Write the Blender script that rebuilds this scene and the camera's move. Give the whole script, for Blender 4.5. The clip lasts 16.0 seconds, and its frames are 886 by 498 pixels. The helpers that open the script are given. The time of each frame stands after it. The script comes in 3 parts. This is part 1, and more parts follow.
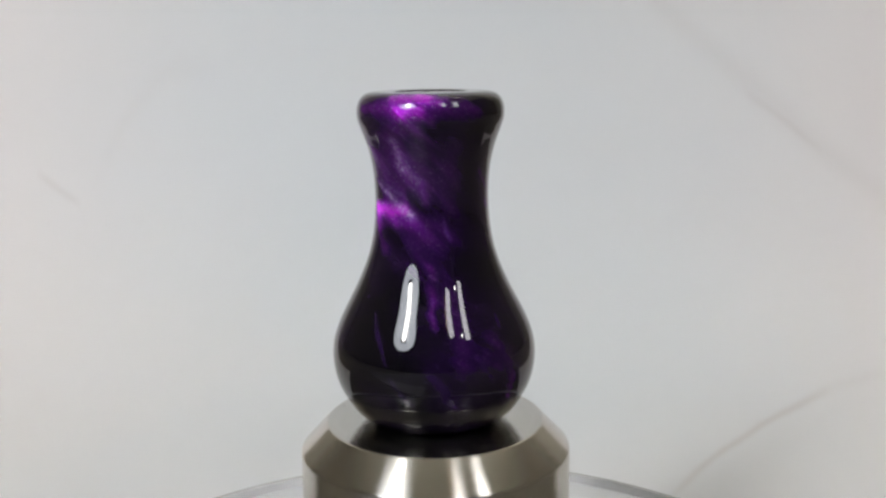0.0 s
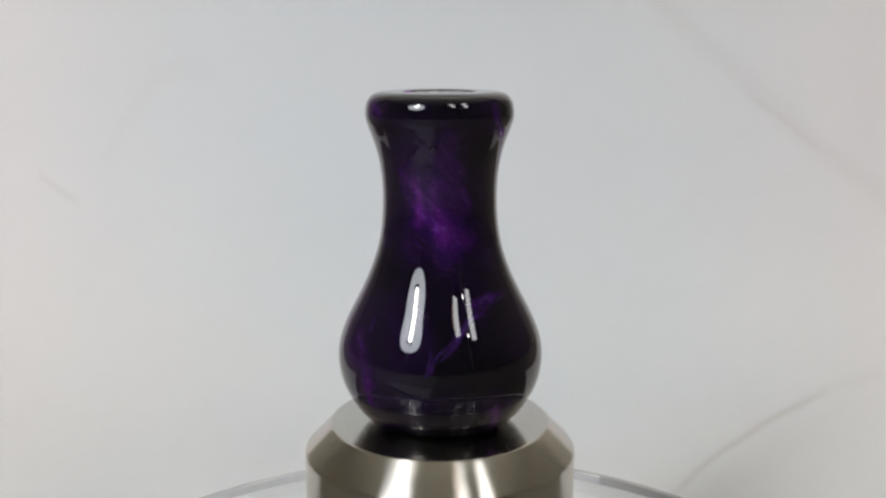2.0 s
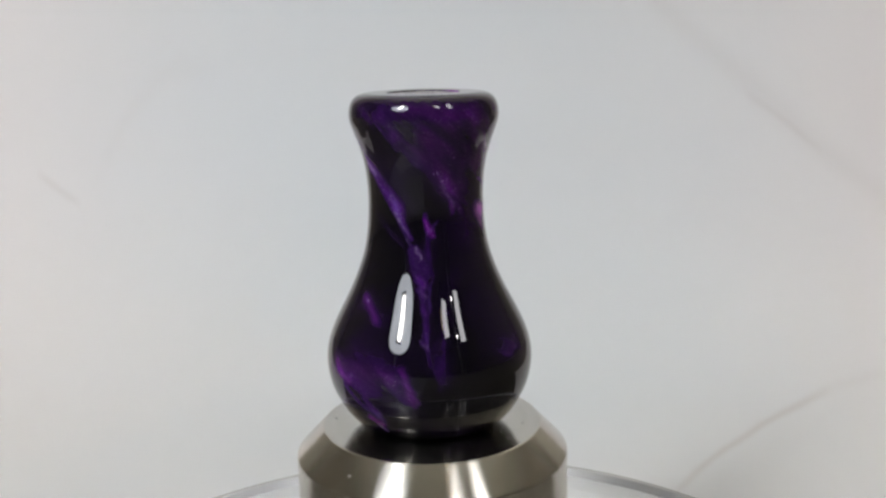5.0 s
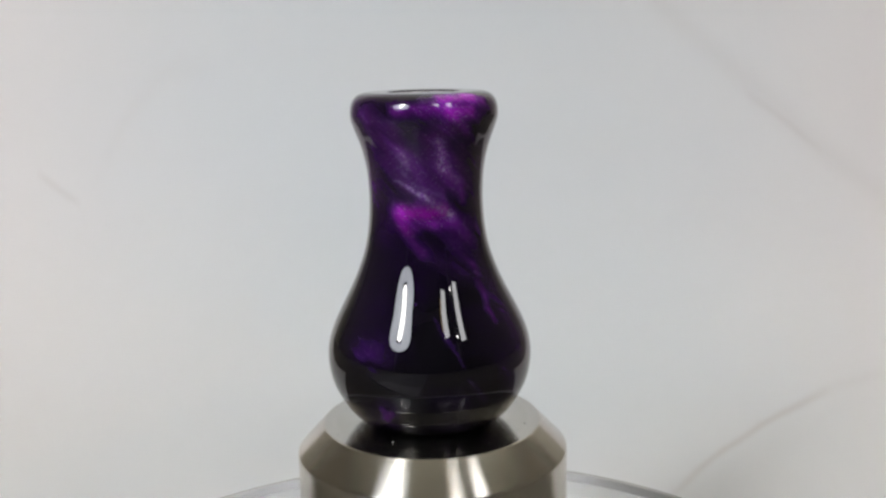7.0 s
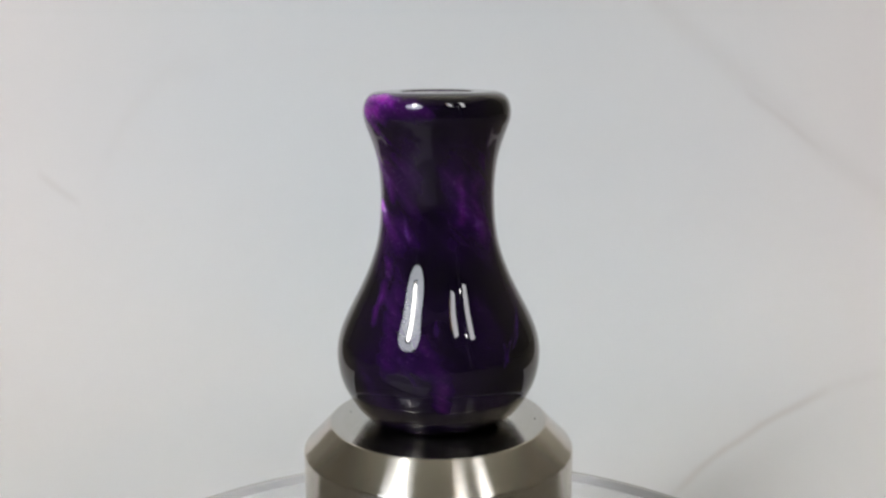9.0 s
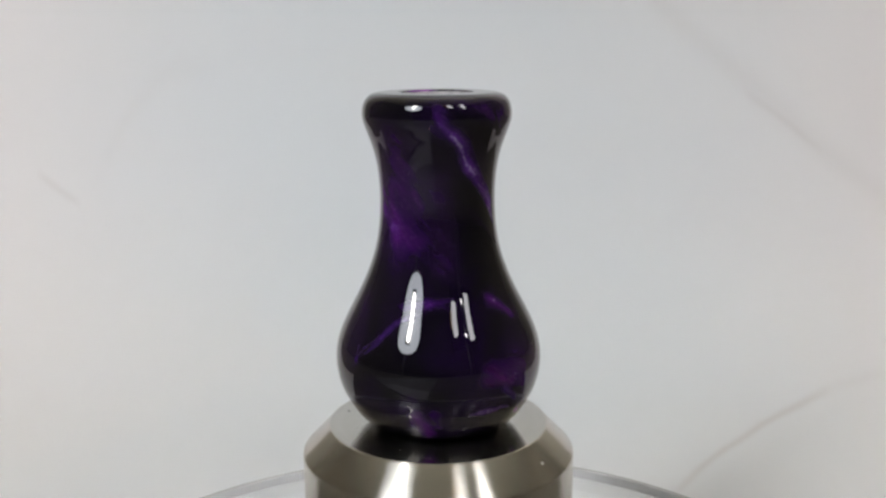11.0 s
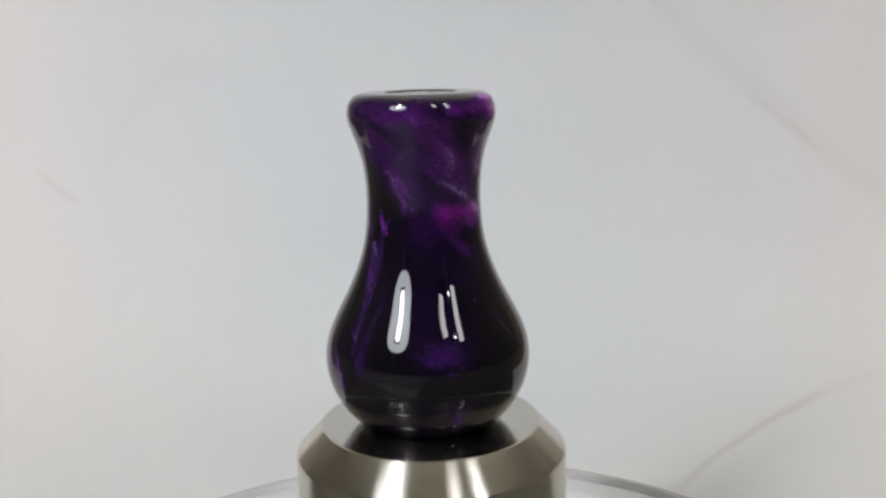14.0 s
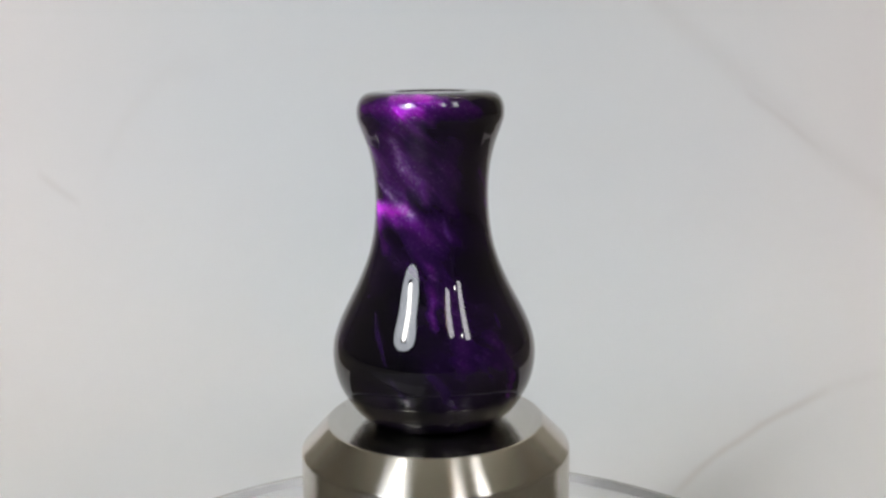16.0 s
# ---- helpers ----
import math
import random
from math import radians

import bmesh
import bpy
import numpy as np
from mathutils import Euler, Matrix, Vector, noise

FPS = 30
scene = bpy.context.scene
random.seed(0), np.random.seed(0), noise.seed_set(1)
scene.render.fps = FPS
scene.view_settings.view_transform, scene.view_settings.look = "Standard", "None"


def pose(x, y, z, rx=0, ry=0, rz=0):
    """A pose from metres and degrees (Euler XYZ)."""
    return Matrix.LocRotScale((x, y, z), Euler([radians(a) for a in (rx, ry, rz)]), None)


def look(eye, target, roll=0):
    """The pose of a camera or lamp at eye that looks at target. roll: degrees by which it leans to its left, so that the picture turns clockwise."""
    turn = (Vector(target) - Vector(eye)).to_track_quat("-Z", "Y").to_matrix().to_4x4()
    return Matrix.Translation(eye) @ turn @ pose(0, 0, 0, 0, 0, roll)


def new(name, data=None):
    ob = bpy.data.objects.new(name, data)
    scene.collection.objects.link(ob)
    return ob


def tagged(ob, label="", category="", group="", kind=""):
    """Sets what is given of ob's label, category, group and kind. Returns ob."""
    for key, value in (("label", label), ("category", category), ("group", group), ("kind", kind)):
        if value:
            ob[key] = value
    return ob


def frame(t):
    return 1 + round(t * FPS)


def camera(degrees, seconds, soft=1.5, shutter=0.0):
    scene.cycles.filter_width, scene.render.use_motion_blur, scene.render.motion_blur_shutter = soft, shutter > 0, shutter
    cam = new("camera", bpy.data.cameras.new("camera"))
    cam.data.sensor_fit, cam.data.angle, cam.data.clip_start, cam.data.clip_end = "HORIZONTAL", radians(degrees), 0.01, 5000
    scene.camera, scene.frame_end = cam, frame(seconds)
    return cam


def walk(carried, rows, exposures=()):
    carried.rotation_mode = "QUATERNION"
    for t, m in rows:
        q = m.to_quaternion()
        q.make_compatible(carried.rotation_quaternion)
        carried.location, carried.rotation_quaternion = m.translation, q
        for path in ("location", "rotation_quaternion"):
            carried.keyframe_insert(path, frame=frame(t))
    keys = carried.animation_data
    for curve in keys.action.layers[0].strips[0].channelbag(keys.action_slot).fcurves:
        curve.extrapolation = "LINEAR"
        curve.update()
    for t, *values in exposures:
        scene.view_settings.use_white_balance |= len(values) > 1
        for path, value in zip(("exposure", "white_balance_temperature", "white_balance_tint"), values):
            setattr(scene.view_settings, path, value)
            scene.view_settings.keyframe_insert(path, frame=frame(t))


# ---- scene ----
# A resin mouthpiece on a turned steel stand, on a slow clear turntable before a marbled white sheet.
# All sizes in metres; MM turns millimetres into metres. The origin is the centre of the stand's top.
MM = 0.001
SECONDS = 16.0
TURN = 45.0  # degrees a second, clockwise from above

cam = camera(46.95, SECONDS, soft=2.6)
EYE = pose(0.000141, -0.079073, 0.030575, 90 - 11.755, 0, -0.501) @ pose(0, 0, 0, 0, 0, -0.777)
walk(cam, [(0.0, EYE), (SECONDS, EYE)], exposures=[(0.0, 0.0), (SECONDS, 0.0)])

# ---------------------------------------------------------------- light
world = bpy.data.worlds.new("room_air")
world.use_nodes = True
scene.world = world
world.node_tree.nodes["Background"].inputs["Color"].default_value = (0.9, 0.95, 1.0, 1)
world.node_tree.nodes["Background"].inputs["Strength"].default_value = 0.02
DISH_GLOW = 7.6
BULB_GLOW = 60.0
PANEL_GLOW = 9.4
GLOBE_GLOW = 88.0


# ---------------------------------------------------------------- materials
class Nodes:
    """A short way to write node trees."""

    def __init__(self, name):
        self.mat = bpy.data.materials.new(name)
        self.mat.use_nodes = True
        self.tree = self.mat.node_tree
        self.bsdf = self.tree.nodes["Principled BSDF"]

    def node(self, kind, **values):
        n = self.tree.nodes.new(kind)
        for key, value in values.items():
            if key == "operation":
                n.operation = value
            elif key == "data_type":
                n.data_type = value
            elif key == "blend":
                n.blend_type = value
            elif key == "attribute":
                n.attribute_name = value
            elif key == "direction":
                n.direction_type = value
            elif key == "axis":
                n.axis = value
        return n

    def put(self, socket, value):
        if isinstance(value, bpy.types.NodeSocket):
            self.tree.links.new(value, socket)
        else:
            socket.default_value = value

    def math(self, op, a, b=0.0, clamp=False):
        n = self.node("ShaderNodeMath", operation=op)
        n.use_clamp = clamp
        self.put(n.inputs[0], a)
        self.put(n.inputs[1], b)
        return n.outputs[0]

    def mix(self, fac, a, b, blend="MIX"):
        n = self.tree.nodes.new("ShaderNodeMixRGB")
        n.blend_type = blend
        self.put(n.inputs[0], fac)
        self.put(n.inputs[1], a)
        self.put(n.inputs[2], b)
        return n.outputs[0]

    def coords(self, scale=(1, 1, 1), which="Object"):
        m = self.node("ShaderNodeMapping")
        self.put(m.inputs["Vector"], self.node("ShaderNodeTexCoord").outputs[which])
        m.inputs["Scale"].default_value = scale
        return m.outputs[0]

    def noise(self, vector, scale, detail=4.0, rough=0.55, distort=0.0):
        n = self.node("ShaderNodeTexNoise")
        self.put(n.inputs["Vector"], vector)
        n.inputs["Scale"].default_value = scale
        n.inputs["Detail"].default_value = detail
        n.inputs["Roughness"].default_value = rough
        n.inputs["Distortion"].default_value = distort
        return n.outputs["Fac"]

    def ramp(self, fac, *stops):
        n = self.node("ShaderNodeValToRGB")
        self.put(n.inputs[0], fac)
        el = n.color_ramp.elements
        while len(el) < len(stops):
            el.new(0.5)
        for e, (at, c) in zip(el, stops):
            e.position = at
            e.color = (c, c, c, 1) if isinstance(c, (int, float)) else (*c, 1)
        return n.outputs[0]

    def bump(self, height, strength, distance):
        n = self.node("ShaderNodeBump")
        self.put(n.inputs["Height"], height)
        n.inputs["Strength"].default_value = strength
        n.inputs["Distance"].default_value = distance
        return n.outputs[0]

    def set(self, **values):
        names = {"color": "Base Color", "rough": "Roughness", "metal": "Metallic", "coat": "Coat Weight",
                 "coat_rough": "Coat Roughness", "coat_ior": "Coat IOR", "ior": "IOR", "normal": "Normal",
                 "aniso": "Anisotropic", "aniso_turn": "Anisotropic Rotation", "tangent": "Tangent",
                 "glass": "Transmission Weight", "specular": "Specular IOR Level",
                 "glow": "Emission Strength", "glow_color": "Emission Color", "sheen": "Sheen Weight",
                 "inside": "Subsurface Weight", "inside_scale": "Subsurface Scale"}
        for key, value in values.items():
            self.put(self.bsdf.inputs[names[key]], value)
        return self.mat


def resin_material():
    """Cast resin, black to deep violet, with pearl swirls and mica flecks, polished to a high gloss."""
    n = Nodes("pearl_resin")
    v = n.coords()
    pearl = n.node("ShaderNodeAttribute", attribute="swirl").outputs["Fac"]
    hot = n.node("ShaderNodeAttribute", attribute="magenta").outputs["Fac"]
    cool = n.node("ShaderNodeAttribute", attribute="violet").outputs["Fac"]
    flow = n.node("ShaderNodeAttribute", attribute="flow").outputs["Vector"]
    cloud = n.noise(v, 150, 3, 0.55, 0.6)
    fibre = n.noise(flow, 900, 5, 0.62)
    band = n.noise(flow, 260, 2, 0.5)
    fleck = n.noise(v, 9000, 2, 0.6)
    # deep body: black with violet clouds
    body = n.ramp(cloud, (0.45, (0.0036, 0.0031, 0.0052)), (0.70, (0.0075, 0.0024, 0.0185)))
    wisps = n.math("MULTIPLY", n.ramp(fibre, (0.28, 0.55), (0.72, 1.35)), n.ramp(band, (0.3, 0.75), (0.7, 1.2)))
    amount = n.math("MULTIPLY", pearl, wisps)
    purple = n.mix(hot, (0.105, 0.014, 0.27, 1), (0.50, 0.022, 0.66, 1))
    purple = n.mix(cool, purple, (0.15, 0.095, 0.40, 1))
    mica = n.ramp(n.noise(v, 4200, 3, 0.6), (0.44, 0.18), (0.62, 1.0))
    purple = n.mix(n.math("MULTIPLY", n.node("ShaderNodeAttribute", attribute="lilac").outputs["Fac"], mica), purple, (0.60, 0.46, 0.78, 1))
    color = n.mix(n.math("MINIMUM", amount, 1.0), body, purple)
    sparkle = n.math("MULTIPLY", n.ramp(fleck, (0.60, 0.0), (0.80, 1.0)), n.math("MULTIPLY", amount, 1.0, True))
    color = n.mix(sparkle, color, (0.60, 0.45, 0.78, 1))
    facets = n.noise(flow, 420, 2, 0.5)
    relief = n.math("ADD", n.math("MULTIPLY", fibre, 0.5), n.math("ADD", n.math("MULTIPLY", pearl, 0.5), facets))
    lay = n.node("ShaderNodeAttribute", attribute="lay").outputs["Vector"]
    turn = n.node("ShaderNodeVectorTransform")
    turn.vector_type, turn.convert_from, turn.convert_to = "VECTOR", "OBJECT", "WORLD"
    n.put(turn.inputs[0], lay)
    add = n.node("ShaderNodeVectorMath", operation="ADD")
    n.put(add.inputs[0], n.bump(relief, 0.35, 0.0004))
    n.put(add.inputs[1], turn.outputs[0])
    unit = n.node("ShaderNodeVectorMath", operation="NORMALIZE")
    n.put(unit.inputs[0], add.outputs[0])
    return n.set(color=color, metal=n.math("ADD", n.math("MULTIPLY", amount, 0.3), n.math("MULTIPLY", hot, 0.3), True), rough=0.45, specular=0.0,
                 normal=unit.outputs[0], coat=1.0, coat_rough=0.012, coat_ior=1.5)


def steel_material(name, rough, streaky, grain=1.0):
    """Turned stainless steel: fine rings from the tool, with a soft radial sheen."""
    n = Nodes(name)
    v = n.coords()
    sep = n.node("ShaderNodeSeparateXYZ")
    n.put(sep.inputs[0], v)
    r = n.math("SQRT", n.math("ADD", n.math("MULTIPLY", sep.outputs[0], sep.outputs[0]),
                              n.math("MULTIPLY", sep.outputs[1], sep.outputs[1])))
    lead = n.math("ADD", r, n.math("MULTIPLY", sep.outputs[2], -1.0))
    ring = n.node("ShaderNodeCombineXYZ")
    n.put(ring.inputs[0], lead)
    rings = n.noise(ring.outputs[0], 9000, 3, 0.7)
    broad = n.noise(ring.outputs[0], 1400, 2, 0.6)
    smudge = n.noise(v, 160, 4, 0.6)
    color = n.mix(n.ramp(smudge, (0.3, 0.0), (0.8, 0.5)), (0.60, 0.585, 0.535, 1), (0.53, 0.50, 0.445, 1))
    color = n.mix(n.ramp(broad, (0.4, 0.0), (0.7, 0.35)), color, (0.68, 0.66, 0.62, 1))
    tangent = n.node("ShaderNodeTangent", direction="RADIAL", axis="Z").outputs[0]
    return n.set(color=color, metal=1.0, aniso=grain, aniso_turn=0.25, tangent=tangent,
                 rough=n.math("ADD", n.math("MULTIPLY", smudge, 0.10), rough - 0.05),
                 normal=n.bump(rings, streaky, 0.00001))


def plain(name, color, rough=0.6, vary=0.25, scale=30.0, bump=0.1, **more):
    """A painted or moulded surface with stains at two scales."""
    n = Nodes(name)
    v = n.coords()
    big = n.noise(v, scale, 4, 0.6)
    fine = n.noise(v, scale * 14, 3, 0.6)
    dark = tuple(c * (1 - vary) for c in color)
    c = n.mix(n.ramp(big, (0.3, 0.0), (0.7, 1.0)), (*color, 1), (*dark, 1))
    c = n.mix(n.math("MULTIPLY", fine, vary * 0.6), c, (*dark, 1))
    return n.set(color=c, rough=rough, normal=n.bump(fine, bump, 0.02 / scale), **more)


def glowing(name, color, strength):
    n = Nodes(name)
    return n.set(color=(*color, 1), glow_color=(*color, 1), glow=strength, rough=0.5)


def acrylic_material():
    n = Nodes("clear_acrylic")
    v = n.coords()
    return n.set(color=(0.97, 0.985, 0.99, 1), glass=1.0, ior=1.49,
                 rough=n.math("MULTIPLY", n.noise(v, 300, 3), 0.06))


def sheet_material():
    """White sheet printed like marble: faint clouds, soft grey veins; map holds metres across and along the sheet."""
    n = Nodes("marbled_sheet")
    uv = n.node("ShaderNodeAttribute", attribute="along").outputs["Vector"]
    wob = n.noise(uv, 22, 3, 0.55)
    wob = n.math("MULTIPLY", n.math("SUBTRACT", wob, 0.5), 0.006)
    sep = n.node("ShaderNodeSeparateXYZ")
    n.put(sep.inputs[0], uv)
    x, s = sep.outputs[0], sep.outputs[1]
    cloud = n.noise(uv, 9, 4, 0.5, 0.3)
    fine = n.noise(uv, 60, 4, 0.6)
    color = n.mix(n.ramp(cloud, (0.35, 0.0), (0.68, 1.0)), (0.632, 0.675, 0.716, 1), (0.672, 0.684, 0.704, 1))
    # warm, paler light towards both sides, put into the sheet's colour
    edge_light = n.math("MULTIPLY", n.math("MULTIPLY", x, x), 110.0, True)
    color = n.mix(n.math("MULTIPLY", edge_light, 0.8), color, (0.805, 0.758, 0.755, 1))
    # veins: a parabola s = a + b x + c x^2, width, depth, and the stretch of x where it shows
    for a, b, c, width, depth, x0, x1 in VEINS:
        mid = n.math("ADD", n.math("MULTIPLY", n.math("ADD", n.math("MULTIPLY", x, c), b), x), a)
        off = n.math("DIVIDE", n.math("ADD", n.math("SUBTRACT", s, mid), wob), width)
        fall = n.math("POWER", 2.718, n.math("MULTIPLY", n.math("MULTIPLY", off, off), -1.0))
        centre, half = (x0 + x1) / 2, (x1 - x0) / 2
        e = n.math("DIVIDE", n.math("SUBTRACT", x, centre), half)
        e = n.math("MULTIPLY", e, e)
        ends = n.math("SUBTRACT", 1.0, n.math("MULTIPLY", e, e), True)
        f = n.math("MULTIPLY", n.math("MULTIPLY", fall, ends), depth, True)
        color = n.mix(f, color, (0.40, 0.35, 0.325, 1) if depth > 0 else (0.9, 0.9, 0.9, 1))
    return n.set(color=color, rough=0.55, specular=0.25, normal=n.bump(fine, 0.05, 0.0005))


VEINS = [
    (-0.077562, 2.0855, -10.705, 0.0011, 0.3, 0.029469, 0.066371),
    (-0.12902, 3.6834, -23.098, 0.0016, 0.07, 0.0548, 0.085418),
    (-0.1341, 3.8455, -23.938, 0.0022, -0.25, 0.055671, 0.086418),
    (0.16686, -1.4419, 2.9292, 0.0042, 0.1, 0.029501, 0.1055),
    (0.13676, -0.83436, 0, 0.0011, 0.12, 0.063588, 0.079038),
    (0.12813, -0.73947, 0, 0.0012, -0.22, 0.042777, 0.075516),
    (0.0060647, -0.79041, 0, 0.001, 0.14, -0.079081, -0.069222),
    (-0.096294, -7.6024, -77.125, 0.0035, 0.05, -0.067682, -0.042474),
]
RESIN = resin_material()
STEEL = steel_material("turned_steel", 0.22, 0.3)
STEEL_FACE = steel_material("faced_steel", 0.18, 0.4, 0.75)
STEEL_BORE = plain("sanded_bore", (0.75, 0.73, 0.76), 0.5, 0.7, 1600, 0.6)
ACRYLIC = acrylic_material()
MILKY = plain("milky_acrylic", (0.93, 0.94, 0.96), 0.10, 0.05, 200, 0.02, glass=0.5, ior=1.49)
SHEET = sheet_material()
DARK_TABLE = plain("brown_table", (0.13, 0.115, 0.09), 0.5, 0.4, 14, 0.1)
BLACK_PLASTIC = plain("black_plastic", (0.02, 0.02, 0.022), 0.4, 0.3, 60, 0.1)
WALL_PAINT = plain("tan_wall_paint", (0.13, 0.115, 0.095), 0.8, 0.12, 1.3, 0.05)
# lit copy of the wall paint, brightens what the chamfer reflects
LIT_PAINT = plain("wall_paint_lit", (0.70, 0.67, 0.60), 0.8, 0.12, 1.3, 0.05)
# shaded copy of the wall paint, keeps the resin's reflections dark
SHADED_PAINT = plain("wall_paint_shaded", (0.06, 0.055, 0.052), 0.8, 0.12, 1.3, 0.05)
CEILING_PAINT = plain("tan_ceiling_paint", (0.69, 0.67, 0.595), 0.85, 0.10, 1.1, 0.05)
FLOOR_BOARDS = plain("brown_floor", (0.16, 0.10, 0.06), 0.5, 0.3, 2.0, 0.1)
DISH_WHITE = glowing("lamp_diffuser", (0.92, 0.97, 1.05), DISH_GLOW)
BULB_WHITE = glowing("lamp_bulb", (1.0, 0.98, 0.95), BULB_GLOW)
PANEL_WHITE = glowing("lamp_strip", (0.98, 0.97, 0.99), PANEL_GLOW)
AMBER = glowing("amber_fill_strip", (1.0, 0.66, 0.34), PANEL_GLOW * 0.2)
GLOBE_WHITE = glowing("fill_globe_glow", (1.0, 0.97, 0.92), GLOBE_GLOW)
PAPER = plain("grey_reflected_paper", (0.34, 0.33, 0.35), 0.7, 0.1, 40, 0.1)
CARD = plain("grey_reflected_card", (0.155, 0.15, 0.16), 0.7, 0.2, 40, 0.1)
DUST = plain("pale_dust", (0.75, 0.73, 0.70), 0.8, 0.2, 900, 0.1)
GRIT = plain("dark_grit", (0.05, 0.045, 0.04), 0.8, 0.2, 900, 0.1)


# ---------------------------------------------------------------- mesh helpers
def part(name, bm, material, parent=None, label="", smooth=True):
    """Links a bmesh as one mesh object, under parent if there is one."""
    bmesh.ops.recalc_face_normals(bm, faces=bm.faces)
    me = bpy.data.meshes.new(name)
    bm.to_mesh(me)
    bm.free()
    me.materials.append(material)
    if smooth:
        for f in me.polygons:
            f.use_smooth = True
    ob = new(name, me)
    ob.parent = parent
    if label:
        tagged(ob, label)
    return ob


def smooth_curve(points, steps):
    """A Catmull-Rom curve through the points."""
    p = [Vector(q) for q in points]
    p = [2 * p[0] - p[1]] + p + [2 * p[-1] - p[-2]]
    out = []
    for i in range(1, len(p) - 2):
        a, b, c, d = p[i - 1:i + 3]
        for k in range(steps):
            t = k / steps
            out.append(0.5 * (2 * b + (c - a) * t + (2 * a - 5 * b + 4 * c - d) * t * t + (3 * b - a - 3 * c + d) * t ** 3))
    return out + [p[-2]]


def lathe(profile, segments, close=False):
    """A turned solid from (radius, height) points, in metres."""
    bm = bmesh.new()
    rows = []
    for r, z in profile:
        if r < 1e-7:
            rows.append([bm.verts.new((0, 0, z))])
        else:
            rows.append([bm.verts.new((r * math.cos(2 * math.pi * k / segments), r * math.sin(2 * math.pi * k / segments), z))
                         for k in range(segments)])
    pairs = list(zip(rows, rows[1:])) + ([(rows[-1], rows[0])] if close else [])
    for lo, hi in pairs:
        for k in range(segments):
            j = (k + 1) % segments
            quad = [lo[k % len(lo)], lo[j % len(lo)], hi[j % len(hi)], hi[k % len(hi)]]
            quad = [v for i, v in enumerate(quad) if v not in quad[:i]]
            if len(quad) > 2:
                bm.faces.new(quad)
    return bm


def round_corners(points, radius, steps=5):
    """Rounds the inner corners of an open (radius, height) line."""
    p = [Vector(q) for q in points]
    out = [p[0]]
    for a, b, c in zip(p, p[1:], p[2:]):
        u, v = (a - b), (c - b)
        cut = min(radius, u.length * 0.45, v.length * 0.45)
        s, e = b + u.normalized() * cut, b + v.normalized() * cut
        for k in range(steps + 1):
            t = k / steps
            out.append((1 - t) ** 2 * s + 2 * t * (1 - t) * b + t * t * e)
    return out + [p[-1]]


def box(x0, x1, y0, y1, z0, z1, bevel=0.0):
    bm = bmesh.new()
    bmesh.ops.create_cube(bm, size=1.0)
    for v in bm.verts:
        v.co = Vector((x0 + (v.co.x + 0.5) * (x1 - x0), y0 + (v.co.y + 0.5) * (y1 - y0), z0 + (v.co.z + 0.5) * (z1 - z0)))
    if bevel:
        bmesh.ops.bevel(bm, geom=list(bm.edges), offset=bevel, segments=3, affect="EDGES")
    return bm


def rod(a, b, radius, segments=20):
    """A round bar from a to b."""
    a, b = Vector(a), Vector(b)
    bm = lathe([(0, 0), (radius, 0), (radius, (b - a).length), (0, (b - a).length)], segments)
    bm.transform(Matrix.Translation(a) @ (b - a).to_track_quat("Z", "Y").to_matrix().to_4x4())
    return bm


# ---------------------------------------------------------------- the room
FLOOR_Z, TABLE_Z = -0.78, -0.0305
X0, X1, Y0, Y1, CEIL_Z = -1.6, 1.6, -1.9, 1.1, 1.62
tagged(part("floor", box(X0, X1, Y0, Y1, FLOOR_Z - 0.1, FLOOR_Z), FLOOR_BOARDS, smooth=False), "brown wooden floor of a dim room", "floor", kind="structure")
tagged(part("ceiling", box(X0 - 0.1, X1 + 0.1, Y0 - 0.1, Y1 + 0.1, CEIL_Z, CEIL_Z + 0.1), CEILING_PAINT, smooth=False), "plain tan painted ceiling", "ceiling", kind="structure")
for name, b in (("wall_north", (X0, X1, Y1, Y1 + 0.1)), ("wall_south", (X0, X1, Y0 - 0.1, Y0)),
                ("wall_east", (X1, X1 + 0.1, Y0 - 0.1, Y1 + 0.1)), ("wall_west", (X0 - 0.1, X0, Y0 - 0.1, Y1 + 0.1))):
    paint, text = {"wall_south": (SHADED_PAINT, "unseen room wall, colour darkened so the resin reflects shade"),
                   "wall_north": (LIT_PAINT, "unseen room wall, colour lightened to brighten the steel's reflections")}.get(name, (WALL_PAINT, "plain tan painted room wall"))
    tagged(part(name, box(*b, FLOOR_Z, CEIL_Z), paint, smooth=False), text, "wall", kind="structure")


def table():
    top = tagged(new("table"), "brown wooden table under the turntable", "table")
    top.location = (0, -0.15, TABLE_Z)
    part("tabletop", box(-0.6, 0.6, -0.35, 0.6, -0.03, 0, 0.003), DARK_TABLE, top)
    for x in (-0.55, 0.55):
        for y in (-0.30, 0.55):
            part("leg", box(x - 0.025, x + 0.025, y - 0.025, y + 0.025, FLOOR_Z - TABLE_Z, -0.03, 0.003), DARK_TABLE, top)


SWEEP_Y, SWEEP_R, SWEEP_LEAN = 0.07, 0.06, radians(64)


